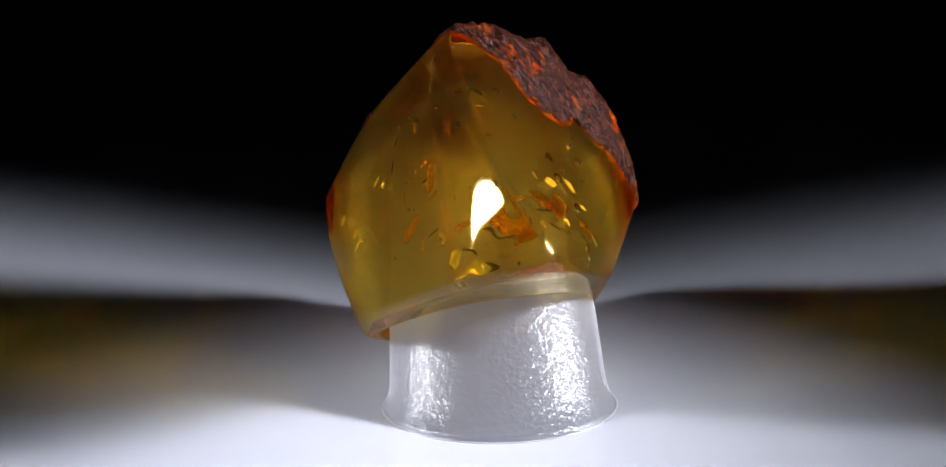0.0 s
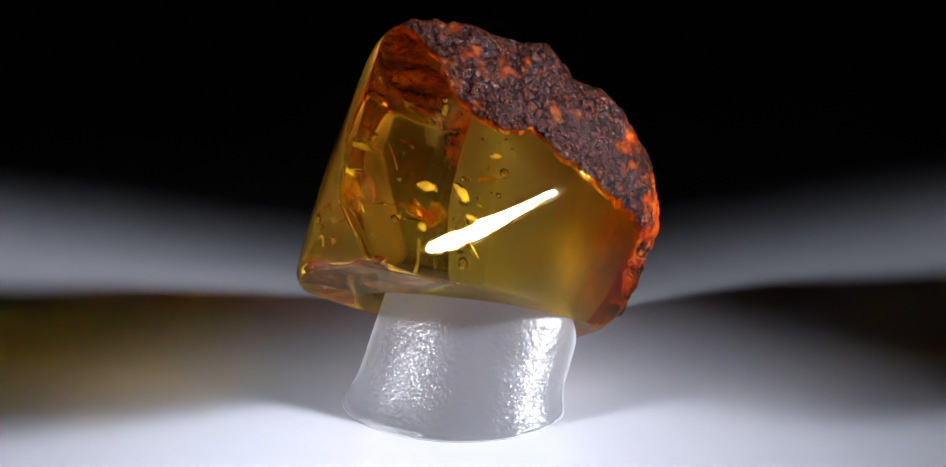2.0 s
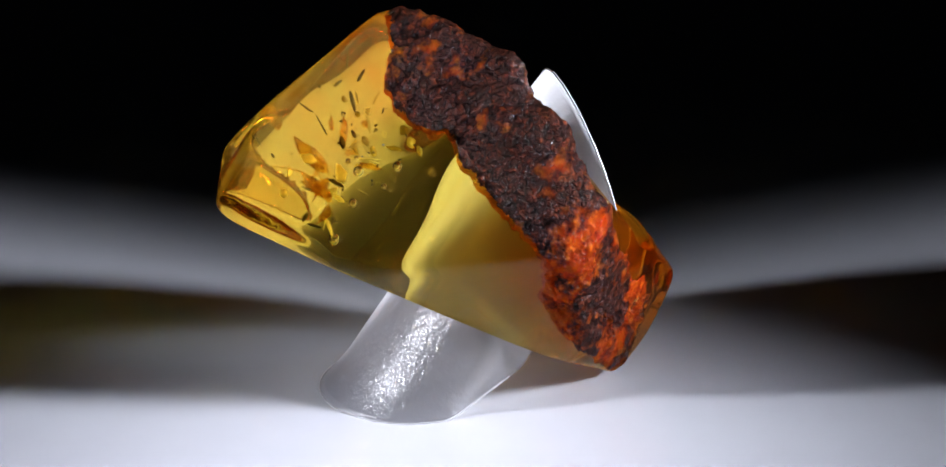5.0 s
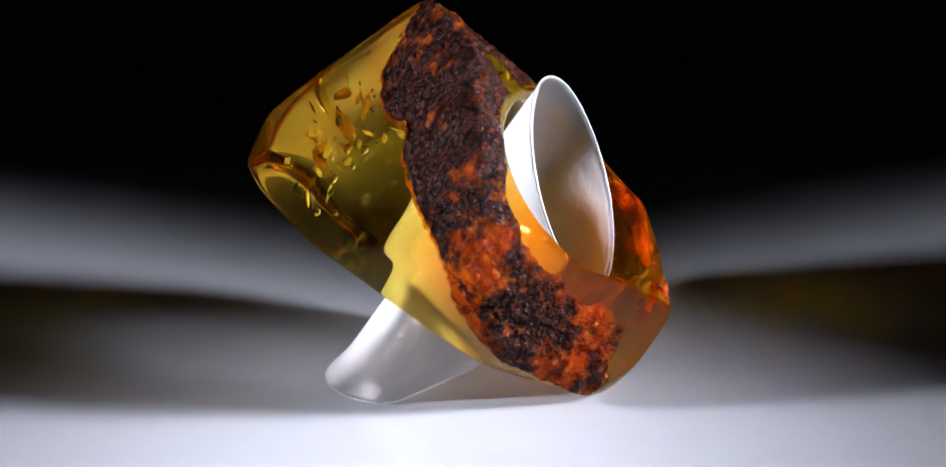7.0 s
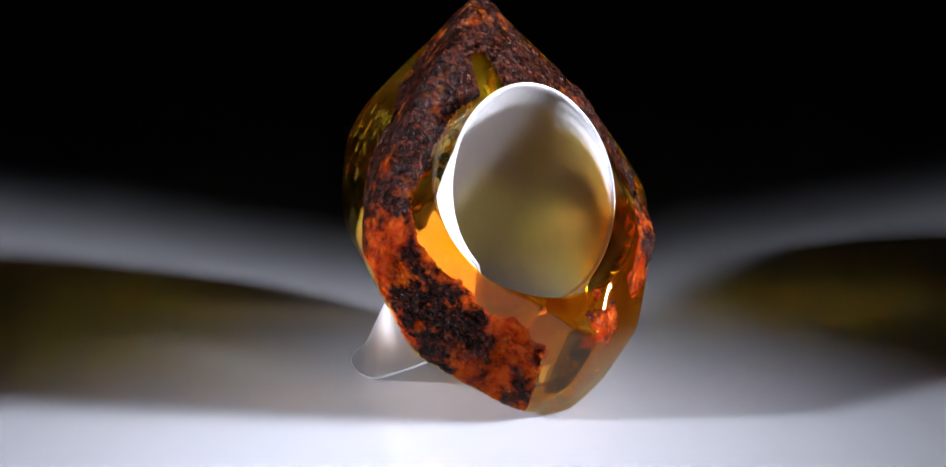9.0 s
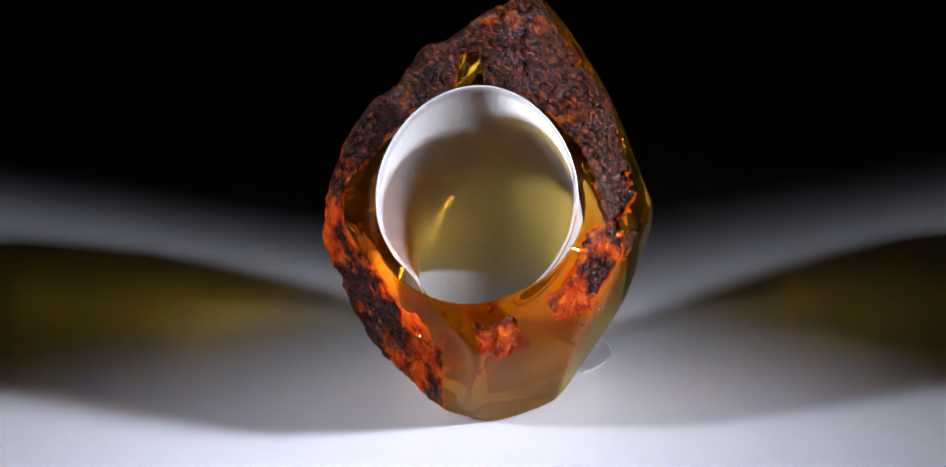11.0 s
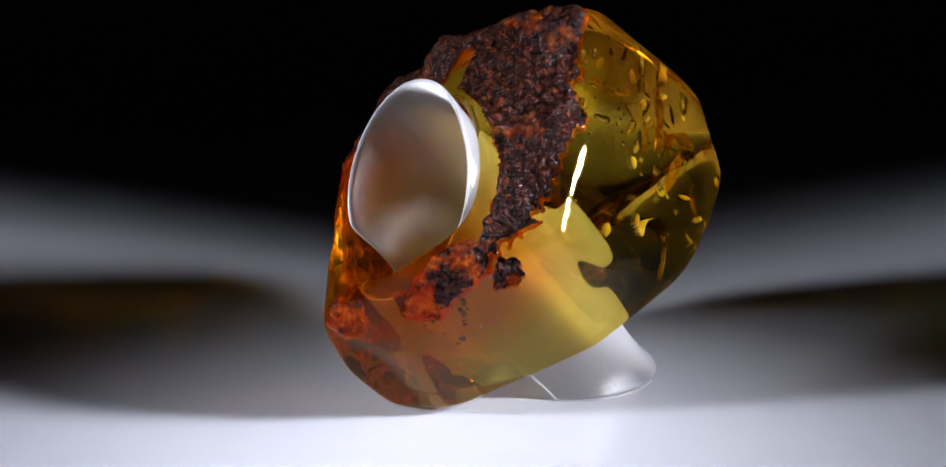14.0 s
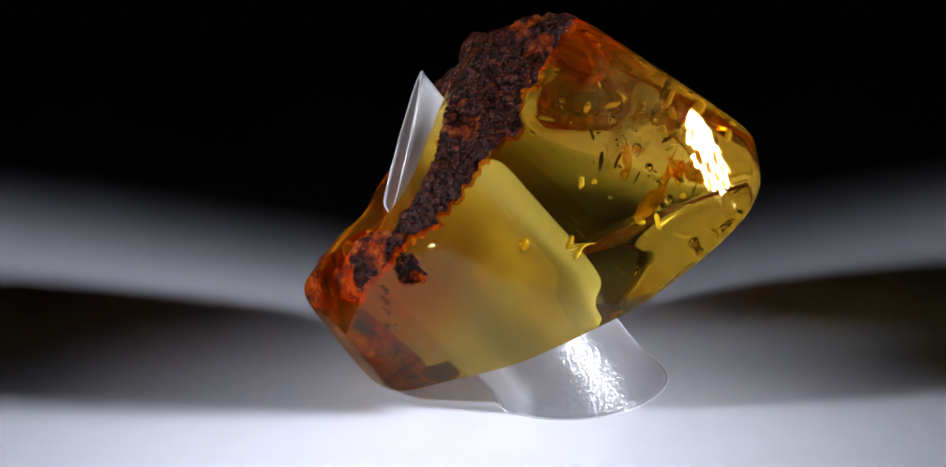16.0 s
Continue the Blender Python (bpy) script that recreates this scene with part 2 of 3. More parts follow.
def build_ring():
    ring = new("amber_ring")
    n_a, n_s = 760, 440
    phi = np.linspace(0, 2 * math.pi, n_a, endpoint=False)[:, None]
    psi = np.linspace(0, 2 * math.pi, n_s, endpoint=False)[None, :]
    cp, sp = np.cos(phi), np.sin(phi)

    def outer(w):
        r = np.full_like(phi, 99.0)
        for deg, far, slope in CUTS:
            a = radians(deg)
            nr = cp * math.cos(a) + sp * math.sin(a)
            d = far + slope * w - HOLE_U * math.cos(a) - HOLE_V * math.sin(a)
            r = np.where(nr > 0.05, np.minimum(r, d / np.maximum(nr, 0.05)), r)
        return r

    rc = (HOLE_R + outer(2.0)) / 2
    v_mid = HOLE_V + rc * sp
    wc = (FRONT + FRONT_V * v_mid - BACK - BACK_V * v_mid) / 2
    rc = (HOLE_R + outer(wc)) / 2
    cs, ss = np.cos(psi), np.sin(psi)
    total = np.zeros((n_a, n_s))

    def cut(a, b, d, power):
        den = a * cs + b * ss
        t = (d - a * rc - b * wc) / np.maximum(den, 1e-6)
        return np.where(den > 1e-4, np.maximum(t, 0.05) ** -power, 0.0)

    power = 15.0
    ridge, swollen = np.zeros((n_a, n_s)), np.full((n_a, n_s), 1e-12)
    for deg, far, slope in CUTS:
        a = radians(deg)
        d = far - HOLE_U * math.cos(a) - HOLE_V * math.sin(a)
        args = (cp * math.cos(a) + sp * math.sin(a), -slope, d)
        if 120 < deg < 160:
            swollen += cut(*(args[:2]), args[2] + 0.8, 7.0)
        elif 40 < deg < 130:
            ridge += cut(*args, 60.0)      # crisp edges between the cuts of the dome
        else:
            total += cut(*args, power)
    total += cut(-FRONT_V * sp, 1.0, FRONT + FRONT_V * HOLE_V, power)
    ridge += cut(BACK_U * cp - BACK_V * sp, -1.0, BACK + BACK_V * HOLE_V - BACK_U * HOLE_U, 60.0)
    total += (ridge + swollen ** (60.0 / 7.0)) ** (power / 60.0)
    total += cut(-np.ones_like(cp), 0.0, -HOLE_R, power)
    t = total ** (-1 / power)
    # the cuts swell a little instead of being dead flat
    soft = np.zeros((n_a, n_s))
    for deg, far, slope in CUTS:
        a = radians(deg)
        soft += cut(cp * math.cos(a) + sp * math.sin(a), -slope, far - HOLE_U * math.cos(a) - HOLE_V * math.sin(a), 6.0)
    soft = (soft + 1e-12) ** (-1 / 6.0)
    bulge = 0.30 * smooth_step(1.5, 5.0, r_plain(rc, t, cs) - HOLE_R)
    t = t - bulge * np.clip(t - soft, 0, 2.5)
    r, w = rc + t * cs, wc + t * ss
    u, v = HOLE_U + r * cp, HOLE_V + r * sp
    crust = crust_mask(u, v, w, r)
    # rough relief on the crust, a slight swell on the polished cuts
    pts = np.stack([u, v, w], -1).reshape(-1, 3)
    mask = crust.reshape(-1)
    lift = np.array([0.55 * fractal(p, 0.22) + 0.30 * fractal(p, 0.7) + 0.13 * fractal(p, 2.2) - 1.6 * max(0.0, 0.09 - abs(fractal(p, 0.45, 3))) if k > 0.3 else 0.0 for p, k in zip(pts, mask)])
    # the crust stands prouder at the peak and in knobs beside it
    rise = sum(high * np.exp(-((pts - np.array(at)) ** 2).sum(1) / (2 * wide ** 2))
               for at, high, wide in (((8.3, 11.0, 12.5), 0.5, 2.4), ((5.6, 12.5, 13.8), 1.2, 1.8), ((9.4, 6.2, 12.9), 1.5, 1.8), ((-1.7, 21.2, 9.7), 0.5, 3.0)))
    swell = np.array([fractal(p, 0.06, 2) for p in pts]) * 0.22
    out = np.stack([np.cos(psi) * cp, np.cos(psi) * sp, ss * np.ones_like(cp)], -1).reshape(-1, 3)
    free = np.clip((r.reshape(-1) - HOLE_R - 0.3) / 1.5, 0, 1)
    pts = pts + out * ((lift * smooth_step(0.4, 0.7, mask) + swell + rise) * free)[:, None]
    verts = ring_world(pts[:, 0], pts[:, 1], pts[:, 2])
    drop = verts[:, 2].min()
    verts[:, 2] -= drop
    i, j = np.meshgrid(np.arange(n_a), np.arange(n_s), indexing="ij")
    i2, j2 = (i + 1) % n_a, (j + 1) % n_s
    faces = np.stack([i * n_s + j, i * n_s + j2, i2 * n_s + j2, i2 * n_s + j], -1).reshape(-1, 4)
    rough = mask[faces].mean(1) > 0.5
    inside = (r.reshape(-1)[faces].mean(1) < HOLE_R + 0.3) & ~rough
    for name, pick, mat, text in (("body", ~rough & ~inside, AMBER, "clear polished honey-yellow amber"), ("crust", rough, CRUST, "dark red-brown rough bark-like crust"),
                                  ("bore", inside, BORE, "smooth wall of the finger hole")):
        sub = faces[pick]
        used, back = np.unique(sub, return_inverse=True)
        link_mesh(name, verts[used].tolist(), back.reshape(-1, 4).tolist(), mat, ring, text)
    # the oxidised layer under the crust shows orange through the resin, past the crust's own edge
    stain = mask[faces].mean(1) > 0.25
    sub = faces[stain]
    used, back = np.unique(sub, return_inverse=True)
    sunk = pts - out * (0.45 * free)[:, None]
    sunk = ring_world(sunk[:, 0], sunk[:, 1], sunk[:, 2])
    sunk[:, 2] -= drop
    link_mesh("stained_layer", sunk[used].tolist(), back.reshape(-1, 4).tolist(), STAIN, ring, "orange-red oxidised layer under the crust")
    tagged(ring, "chunky clear honey-amber ring with dark rough crust, leaning tilted", "ring")
    return ring


def crust_mask(u, v, w, r):
    """1 where the raw crust is left on the amber, 0 where it is cut and polished."""
    ang = np.degrees(np.arctan2(v - HOLE_V, u - HOLE_U))
    # how far the crust comes down the sides, and how near to the finger hole, round the ring
    edge = np.interp(ang, (-180, -155, -142, -131, -127, -84, -80, -32, -8, 0, 12, 48, 58, 67, 78, 85, 96, 114, 124, 134, 149, 165, 180),
                     (6.6, 6.7, 6.1, 7.2, 30, 30, -0.4, 0.0, 1.5, 4.0, 5.8, 5.2, 6.6, 4.8, 4.5, 7.2, 9.0, 8.2, 6.8, 7.0, 6.0, 6.4, 6.6))
    flat = np.stack([u, v, w], -1).reshape(-1, 3)
    wob = np.array([0.8 * fractal(p, 0.25, 3) + 0.3 * fractal(p, 1.1, 3) for p in flat]).reshape(u.shape)
    m = smooth_step(-0.6, 0.6, w + wob - edge)
    inner = np.interp(ang, (-180, -166, -149, -130, -82, -65, -34, -9, 6, 21, 45, 74, 78, 85, 89, 120, 180),
                      (11.2, 10.6, 11.0, 11.5, 13.5, 11.3, 11.1, 13.0, 12.6, 11.1, 10.9, 11.3, 15.2, 15.6, 11.4, 11.6, 11.6))
    m = m * smooth_step(-0.5, 0.5, r + 0.4 * wob - inner)
    for cu, cv, cw, size in ((-15.0, -2.8, 4.7, 1.6), (-4.4, -14.3, 9.6, 2.0)):
        d = np.sqrt((u - cu) ** 2 + (v - cv) ** 2 + (w - cw) ** 2)
        near = (d < size + 2.5).reshape(-1)
        ragged = np.zeros(len(flat))
        ragged[near] = [1.3 * fractal(p, 0.55, 4) for p in flat[near]]
        d = d + ragged.reshape(d.shape)
        m = np.maximum(m, 1 - smooth_step(size - 0.4, size + 0.4, d))
    return m


RING = build_ring()


# ---- rolled sheet ----
def build_sheet():
    roll = new("plastic_roll")
    n_a, n_s = 170, 60
    verts = []
    ang = np.radians(np.linspace(-185, 165, n_a))
    for k, a in enumerate(ang):
        deg = math.degrees(a)
        base = Vector((0.6 + 10.8 * math.sin(a), -7.9 - 9.1 * math.cos(a), GROUND))
        rim = Vector((-0.8 + 9.4 * math.sin(a), 9.2 - 3.1 * math.cos(a) + 2.0 * math.sin(a), 6.2 + 10.2 * math.cos(a)))
        low = 0.5 * float(smooth_step(105, 165, deg)) + 0.38 * float(smooth_step(122, 132, -deg))
        high = 1 - 0.25 * float(smooth_step(122, 140, deg))
        for j in range(n_s):
            s = low + (high - low) * j / (n_s - 1)
            p = base.lerp(rim, s)
            flare = 0.7 * max(0.0, 1 - s / 0.10) ** 2
            p += Vector((math.sin(a), -math.cos(a), 0)) * flare
            grow = 0.96 if deg > 150 else 1.0
            p.x *= grow
            # kept within the wall of the finger hole
            up, deep = math.cos(LEAN) * p.z - math.sin(LEAN) * p.y, math.sin(LEAN) * p.z + math.cos(LEAN) * p.y
            snug = 9.8 - 1.2 * float(smooth_step(0.0, 8.0, p.x) * (1 - smooth_step(5.0, 12.0, deep)))
            most = snug + 1.2 * max(0.0, -3.0 - deep)
            k_in = (1 + (math.hypot(p.x - HOLE_U, up - HOLE_V) / most) ** 24) ** (-1 / 24)
            q_u, q_v = HOLE_U + (p.x - HOLE_U) * k_in, HOLE_V + (up - HOLE_V) * k_in
            at = ring_world(q_u, q_v, deep)
            verts.append((float(at[0]), float(at[1]), max(float(at[2]), 0.0)))
    faces = [(k * n_s + j, (k + 1) * n_s + j, (k + 1) * n_s + j + 1, k * n_s + j + 1) for k in range(n_a - 1) for j in range(n_s - 1)]
    ob = link_mesh("sheet", verts, faces, SHEET, roll)
    mod = ob.modifiers.new("thickness", "SOLIDIFY")
    mod.thickness, mod.offset = 0.0003, -1
    edge, n, l, p = material("cut_plastic_edge")
    p.inputs["Base Color"].default_value, p.inputs["Roughness"].default_value = (0.26, 0.26, 0.27, 1), 0.3
    p.inputs["Transmission Weight"].default_value = 0.3
    for name, j in (("upper_edge", n_s - 1), ("lower_edge", 0)):
        line = [Vector(verts[k * n_s + j]) for k in range(n_a)]
        pts, quads = [], []
        for k in range(n_a):
            along = (line[min(k + 1, n_a - 1)] - line[max(k - 1, 0)]).normalized()
            side = along.cross(Vector((0, 0.6, 0.8))).normalized()
            up = side.cross(along)
            for q in range(6):
                a = math.pi * q / 3
                o = line[k] + (side * math.cos(a) + up * math.sin(a)) * 0.00011
                pts.append((o.x, o.y, max(o.z, 0.0)))
        quads = [(k * 6 + q, k * 6 + (q + 1) % 6, (k + 1) * 6 + (q + 1) % 6, (k + 1) * 6 + q) for k in range(n_a - 1) for q in range(6)]
        link_mesh(name, pts, quads, edge, roll, "bright cut edge of the sheet")
    tagged(roll, "rolled translucent frosted plastic sheet propping up the ring on the table", "plastic roll")
    return roll


ROLL = build_sheet()


# ---- lamps ----
def make_metal(name, colour, rough):
    m, n, l, p = material(name)
    a = noise_node(n, l, 300.0)
    l.new(ramp_node(n, l, a.outputs[0], [(0.3, tuple(0.85 * c for c in colour)), (0.7, colour)]).outputs[0], p.inputs["Base Color"])
    p.inputs["Metallic"].default_value, p.inputs["Roughness"].default_value = 1.0, rough
    return m


def build_lamps():
    chrome, black = make_metal("chrome", (0.9, 0.9, 0.92), 0.08), make_metal("black_anodised", (0.03, 0.03, 0.035), 0.4)
    led_mat, n, l, p = material("white_led")
    p.inputs["Emission Color"].default_value = (0.93, 0.95, 1, 1)
    p.inputs["Emission Strength"].default_value = 25.0
    first = None
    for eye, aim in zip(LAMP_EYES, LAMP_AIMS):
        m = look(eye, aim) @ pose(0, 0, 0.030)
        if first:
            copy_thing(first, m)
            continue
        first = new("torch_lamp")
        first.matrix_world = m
        # faceted parabolic bowl, opening along -z, the chip at its focus
        verts, faces, rings, count = [], [], 9, 28
        for i in range(rings + 1):
            rad = 0.006 + 0.036 * i / rings
            for k in range(count):
                a = 2 * math.pi * (k + 0.5 * (i % 2)) / count
                verts.append((rad * math.cos(a), rad * math.sin(a), 0.014 - rad * rad / 0.056 + 0.0003 * random.uniform(-1, 1)))
        for i in range(rings):
            for k in range(count):
                k2 = (k + 1) % count
                faces.append((i * count + k, i * count + k2, (i + 1) * count + k2, (i + 1) * count + k))
        link_mesh("reflector", verts, faces, chrome, first, "faceted mirror bowl", smooth=False)
        ring_pts = [(0.0425, -0.018), (0.045, -0.018), (0.045, 0.008), (0.017, 0.024), (0.017, 0.060), (0.0, 0.060)]
        verts = [(rad * math.cos(2 * math.pi * k / 48), rad * math.sin(2 * math.pi * k / 48), z) for rad, z in ring_pts for k in range(48)]
        faces = [(i * 48 + k, i * 48 + (k + 1) % 48, (i + 1) * 48 + (k + 1) % 48, (i + 1) * 48 + k) for i in range(5) for k in range(48)]
        link_mesh("housing", verts, faces, black, first, "black metal torch housing")
        bm = bmesh.new()
        bmesh.ops.create_cube(bm, size=0.005, matrix=Matrix.Diagonal((1, 1, 0.3, 1)))
        bmesh.ops.bevel(bm, geom=bm.edges[:], offset=0.0004, segments=2, affect="EDGES")
        me = bpy.data.meshes.new("led")
        bm.to_mesh(me)
        bm.free()
        me.materials.append(led_mat)
        led = new("led", me)
        led.parent, led.location = first, (0, 0, 0.0)
        # a dark tube and chequered mask added before the light, faceting its reflected highlight
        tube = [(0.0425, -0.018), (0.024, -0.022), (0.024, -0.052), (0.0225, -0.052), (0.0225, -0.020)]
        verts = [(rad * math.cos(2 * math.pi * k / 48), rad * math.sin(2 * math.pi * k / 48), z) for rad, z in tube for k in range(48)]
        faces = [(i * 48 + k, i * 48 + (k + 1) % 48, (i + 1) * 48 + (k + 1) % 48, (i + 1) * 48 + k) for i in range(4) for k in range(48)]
        link_mesh("front_tube", verts, faces, black, first, "black tube round the light, added to hold the mask")
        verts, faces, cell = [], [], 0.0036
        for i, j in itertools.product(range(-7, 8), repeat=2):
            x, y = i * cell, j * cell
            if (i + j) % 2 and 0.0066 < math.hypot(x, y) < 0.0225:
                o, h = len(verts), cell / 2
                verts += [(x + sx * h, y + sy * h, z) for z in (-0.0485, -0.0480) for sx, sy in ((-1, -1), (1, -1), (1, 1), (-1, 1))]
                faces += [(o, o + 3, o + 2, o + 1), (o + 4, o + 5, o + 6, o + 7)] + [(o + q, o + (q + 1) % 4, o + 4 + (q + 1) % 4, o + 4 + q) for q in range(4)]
        link_mesh("mask", verts, faces, black, first, "added chequered mask before the light, faceting its reflection", smooth=False)
        # a stand under the head, upright in the room
        back = m.inverted()
        foot = m @ Vector((0, 0, 0.045))
        verts = [back @ Vector((foot.x + rad * math.cos(2 * math.pi * k / 40), foot.y + rad * math.sin(2 * math.pi * k / 40), z))
                 for rad, z in ((0.030, 0.0), (0.030, 0.004), (0.028, 0.006), (0.005, 0.006), (0.004, 0.010), (0.004, foot.z - 0.012)) for k in range(40)]
        faces = [(i * 40 + k, i * 40 + (k + 1) % 40, (i + 1) * 40 + (k + 1) % 40, (i + 1) * 40 + k) for i in range(5) for k in range(40)]
        link_mesh("stand", [tuple(v) for v in verts], faces, black, first, "black stand with a round foot")
        tagged(first, "small black torch lamp with faceted mirror bowl, switched on", "lamp", "lamps beside the table")


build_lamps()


# ---- things caught in the amber ----
def build_inclusions():
    speck, n, l, p = material("dark_inclusion")
    p.inputs["Roughness"].default_value = 0.5
    a = noise_node(n, l, 900.0)
    l.new(ramp_node(n, l, a.outputs[0], [(0.4, (0.012, 0.012, 0.008)), (0.7, (0.06, 0.035, 0.012))]).outputs[0], p.inputs["Base Color"])
    gold, n, l, p = material("gold_flake")
    a = noise_node(n, l, 1500.0)
    l.new(ramp_node(n, l, a.outputs[0], [(0.3, (0.75, 0.62, 0.15)), (0.7, (0.95, 0.9, 0.5))]).outputs[0], p.inputs["Base Color"])
    p.inputs["Roughness"].default_value, p.inputs["Metallic"].default_value = 0.12, 0.6
    l.new(bump_node(n, l, a.outputs[0], 0.4, 0.0002).outputs[0], p.inputs["Normal"])
    air, n, l, p = material("air_bubble")
    p.inputs["Transmission Weight"].default_value, p.inputs["IOR"].default_value, p.inputs["Roughness"].default_value = 1.0, 0.65, 0.0
    p.inputs["Base Color"].default_value = (1, 0.97, 0.85, 1)
    rnd = random.Random(7)

    def blob(name, mat, centre, size, turn, lump=0.0, detail=2, curl=0.0):
        bm = bmesh.new()
        bmesh.ops.create_icosphere(bm, subdivisions=detail, radius=1.0)
        m = Euler(turn).to_matrix()
        at = Vector(ring_world(*[np.float64(c) for c in centre]).tolist())
        for v in bm.verts:
            k = 1 + lump * noise.noise(v.co * 1.7 + Vector(centre))
            rise = curl * size[0] * (v.co.x ** 2 + 0.4 * v.co.x * v.co.y)
            v.co = at + (m @ Vector((v.co.x * size[0] * k, v.co.y * size[1] * k, v.co.z * size[2] * k + rise))) * MM
        me = bpy.data.meshes.new(name)
        bm.to_mesh(me)
        bm.free()
        me.materials.append(mat)
        me.polygons.foreach_set("use_smooth", [True] * len(me.polygons))
        ob = new(name, me)
        ob.parent = RING

    def spot():
        """A place in the thick of the stone, over the finger hole."""
        u = rnd.uniform(-8, 8)
        return u, rnd.uniform(11.5, 18.5 - 0.35 * abs(u)), rnd.uniform(-10, 5)

    def turned():
        return rnd.uniform(0, 6.3), rnd.uniform(0, 6.3), rnd.uniform(0, 6.3)

    # the larger ones: petals of pale crystal, dark needles, a feathered crack, yellow seeds
    pale, n, l, p = material("pale_crystal")
    l.new(ramp_node(n, l, noise_node(n, l, 1200.0).outputs[0], [(0.3, (0.55, 0.50, 0.30)), (0.7, (0.85, 0.82, 0.62))]).outputs[0], p.inputs["Base Color"])
    p.inputs["Roughness"].default_value = 0.25
    for place, size, turn in (((6.7, 15.8, -4.6), (0.9, 0.45, 0.10), (0.4, 0.9, 0.3)), ((7.9, 14.6, -6.2), (0.7, 0.25, 0.10), (0.8, 0.5, 1.2)),
                              ((8.6, 13.4, -8.6), (0.9, 0.22, 0.10), (0.2, 1.1, 0.8)), ((5.0, 18.8, -6.0), (0.8, 0.6, 0.35), (0.3, 0.2, 0.9)),
                              ((-10.0, 13.0, -1.8), (0.6, 0.3, 0.10), (0.5, 2.2, 0.2)), ((6.3, 18.4, -9.8), (0.45, 0.35, 0.3), (0.0, 0.4, 0.0))):
        blob("crystal", pale, place, size, turn, 0.6)
    for place, size, turn in (((-7.2, 16.2, -5.4), (0.06, 0.09, 1.1), (0.5, -0.5, 0.0)), ((-7.9, 16.6, 0.8), (0.10, 0.16, 1.0), (-0.4, 0.5, 0.0)),
                              ((-8.4, 15.3, -1.8), (0.12, 0.22, 1.1), (0.2, -0.1, 0.0)), ((5.0, 17.6, -2.6), (0.6, 0.28, 0.8), (0.3, 0.6, 0.0)),
                              ((7.2, 15.6, -5.4), (0.12, 0.24, 0.9), (0.9, 0.4, 0.0)), ((8.2, 14.4, -9.6), (0.10, 0.20, 0.9), (1.0, 0.7, 0.0)),
                              ((-4.6, 18.4, -10.4), (0.07, 0.14, 0.8), (0.2, 0.9, 0.0))):
        blob("needle", speck, place, size, turn, 0.35)
    for place, size in (((-12.2, 8.7, -4.8), (0.45, 0.3, 0.75)), ((-13.5, 5.9, -1.8), (0.5, 0.5, 0.7)), ((-9.3, 13.7, -2.6), (0.3, 0.3, 0.3))):
        blob("seed", gold, place, size, (0.4, 0.3, 0.0), 0.3)
    for k in range(7):
        blob("feather", pale, (-12.0 + 0.1 * k, 8.2 + 0.12 * k, -6.2 + 0.1 * k), (0.05, 0.10, 0.5 + 0.16 * k), (0.5 + 0.16 * k, 0.7 - 0.2 * k, 0.0), 0.5, 1)
    # a cluster of brown specks in the flank, under the dark spot
    for k in range(18):
        d = rnd.gauss(0, 1.1)
        s = rnd.uniform(0.10, 0.34)
        blob("speck", speck, (-10.6 + 0.2 * d, -8.6 + d, 3.2 + 0.7 * d + rnd.uniform(-0.5, 0.5)), (s, s * 0.8, s * rnd.uniform(0.8, 1.6)), turned(), 0.5, 1)
    for k in range(46):
        s = rnd.uniform(0.06, 0.16)
        blob("speck", speck, spot(), (s, s, s * rnd.uniform(1, 2.5)), turned(), 0.6, 1)
    for k in range(5):
        s = rnd.uniform(0.6, 1.0)
        blob("seed", speck, spot(), (0.12, 0.26, s), turned(), 0.4)
    for k in range(8):
        s = rnd.uniform(0.3, 0.9)
        blob("flake", gold, spot(), (s, s * rnd.uniform(0.3, 0.8), 0.05), turned(), 0.5)
    for k in range(12):
        s = rnd.uniform(0.18, 0.6)
        blob("bubble", air, spot(), (s, s, s), (0, 0, 0))
    # reflective shards, partly added to bring gold glints into the dome
    crackle, n, l, p = material("fracture_glint")
    a = noise_node(n, l, 700.0)
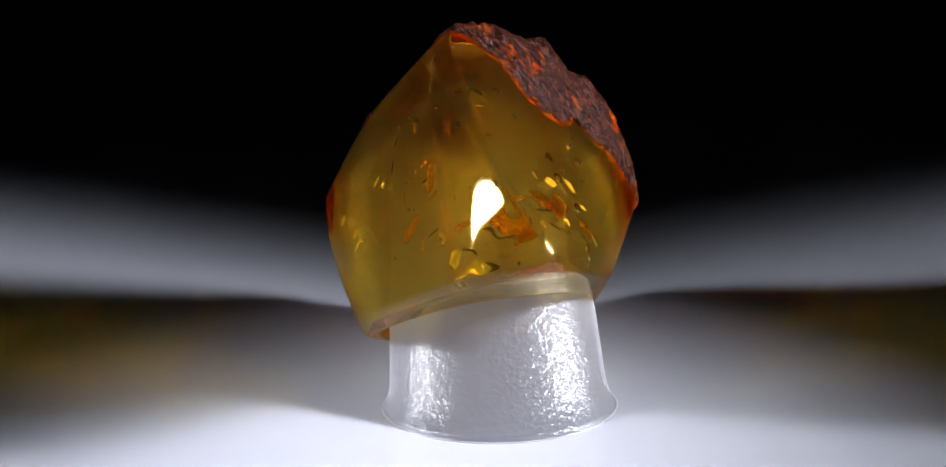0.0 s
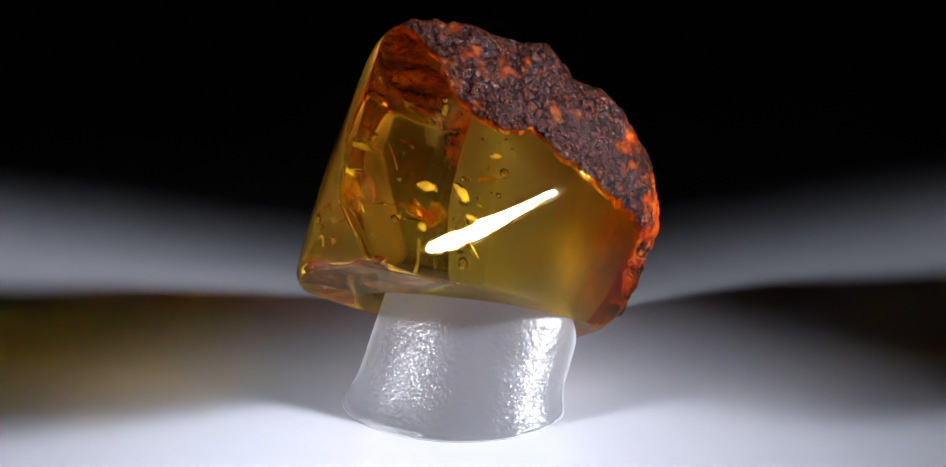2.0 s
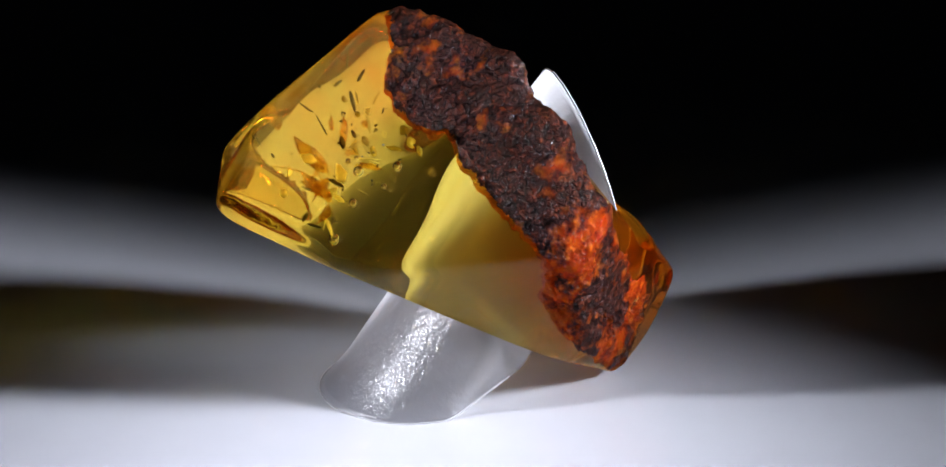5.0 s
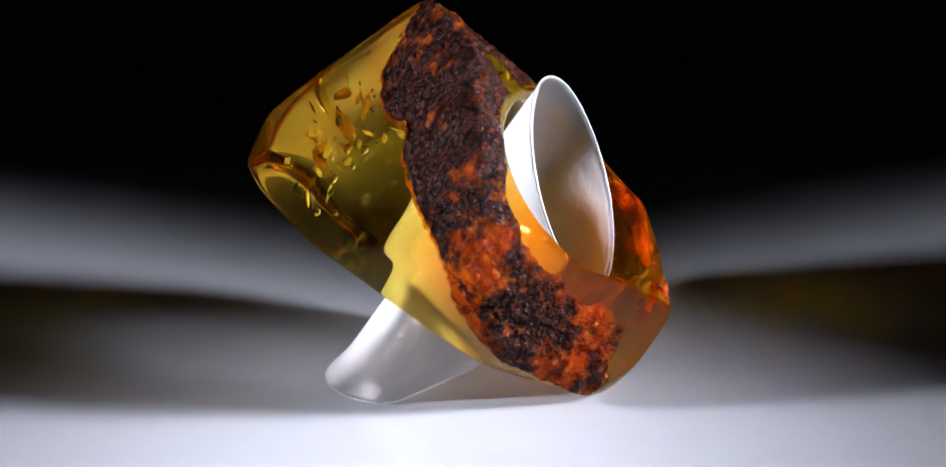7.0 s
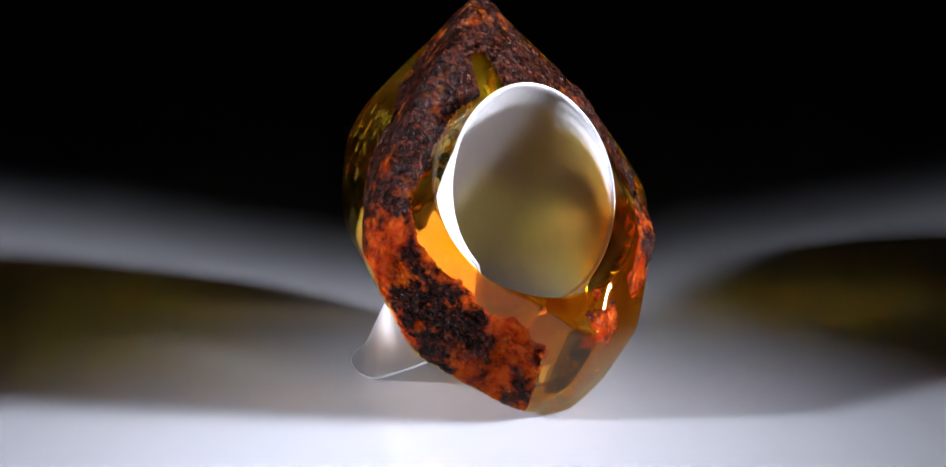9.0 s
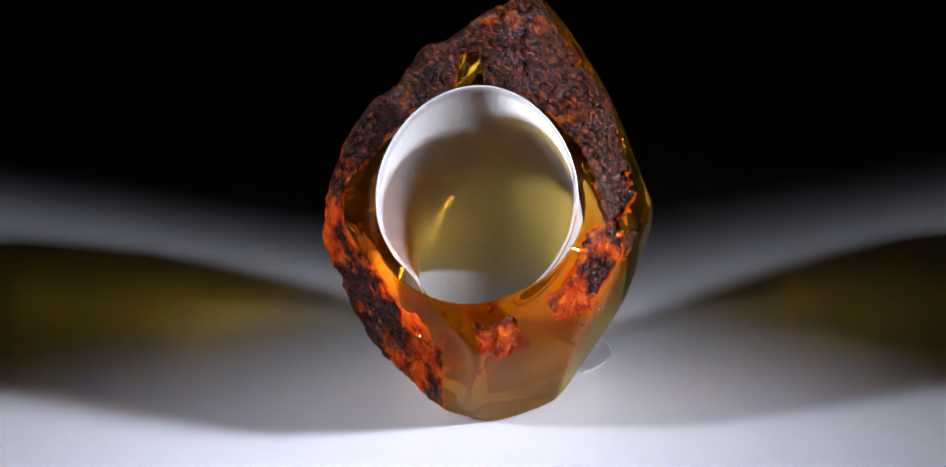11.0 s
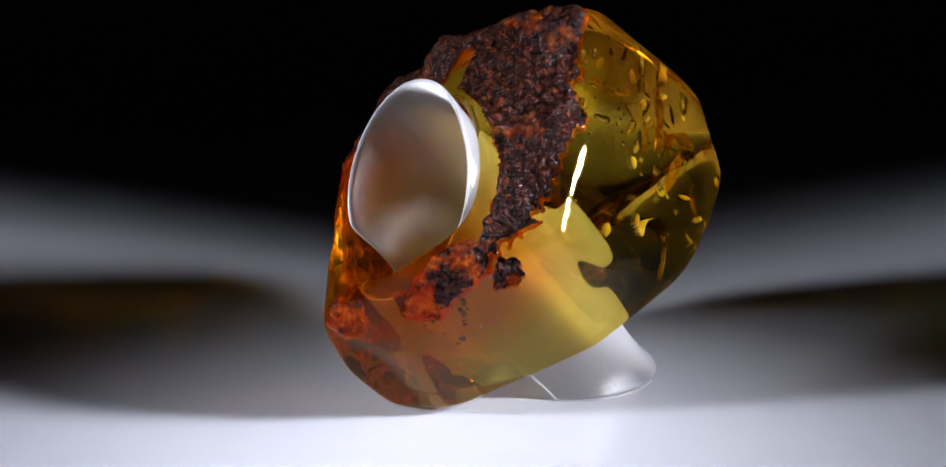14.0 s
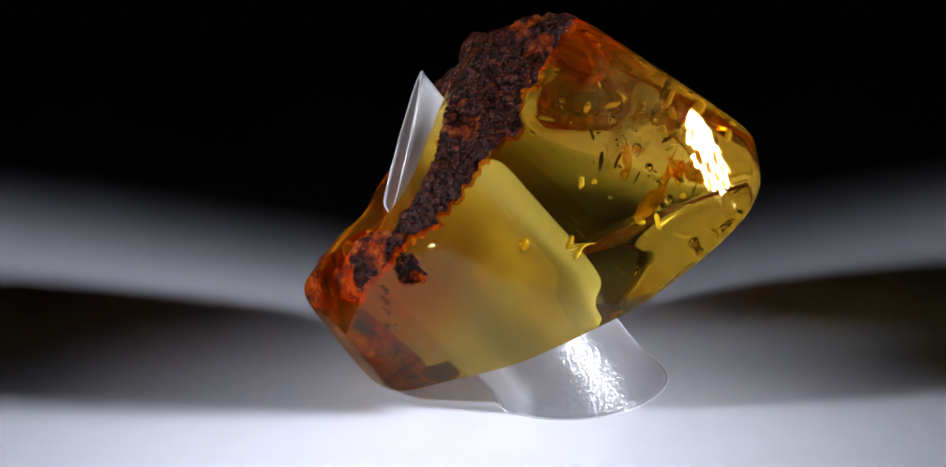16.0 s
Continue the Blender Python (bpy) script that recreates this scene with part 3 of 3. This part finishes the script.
    l.new(ramp_node(n, l, a.outputs[0], [(0.3, (0.85, 0.35, 0.03)), (0.7, (0.98, 0.80, 0.25))]).outputs[0], p.inputs["Base Color"])
    p.inputs["Roughness"].default_value, p.inputs["Metallic"].default_value = 0.08, 0.8
    g = n.new("ShaderNodeBsdfTransparent")
    g.inputs[0].default_value = (0.98, 0.8, 0.35, 1)
    veil = ramp_node(n, l, noise_node(n, l, 500.0, 5.0).outputs[0], [(0.42, (0.25,) * 3), (0.6, (0.95,) * 3)])
    l.new(mix_node(n, l, veil.outputs[0], p.outputs[0], g.outputs[0]), n["Material Output"].inputs[0])
    for k in range(6):
        u = rnd.choice((-1, 1)) * rnd.uniform(2.5, 8.0)
        place = (u, rnd.uniform(13.0, 19.0 - 0.45 * abs(u)), rnd.uniform(-9.0, -1.0))
        blob("fracture_glint", crackle, place, (rnd.uniform(0.6, 1.5), rnd.uniform(0.2, 0.5), 0.04), turned(), 0.7, 3, rnd.uniform(-0.4, 0.4))
    # crack-like metallic flakes, added for gold glints along the far rim of the dome
    for k in range(7):
        u = rnd.uniform(-7.0, 7.0)
        place = (u, rnd.uniform(15.0, 18.3 - 0.45 * abs(u)), rnd.uniform(-9.5, -6.0))
        blob("fracture_glint", crackle, place, (rnd.uniform(1.2, 2.2), rnd.uniform(0.4, 0.9), 0.04), turned(), 0.7, 3, rnd.uniform(-0.4, 0.4))
    for k in range(7):
        a = radians(rnd.uniform(-125, -70))
        blob("fracture_glint", crackle, (14.6 * math.cos(a), 14.6 * math.sin(a), rnd.uniform(1, 7)), (rnd.uniform(0.8, 1.8), 0.5, 0.04), turned(), 0.7, 3, 0.3)
    # specks low in the band, beside the dark spot
    for k in range(16):
        a = radians(rnd.uniform(-150, -125))
        blob("speck", speck, (15.0 * math.cos(a), 15.0 * math.sin(a), rnd.uniform(1, 6)), (0.1, 0.18, rnd.uniform(0.1, 0.35)), turned(), 0.6, 1)


build_inclusions()


# ---- motion ----
def motions():
    rows = [(0.5 * k, pose(0, 0, 0, 0, 0, TURN * 0.5 * k)) for k in range(int(SECONDS * 2) + 1)]
    walk(RING, rows)
    walk(ROLL, rows)


motions()
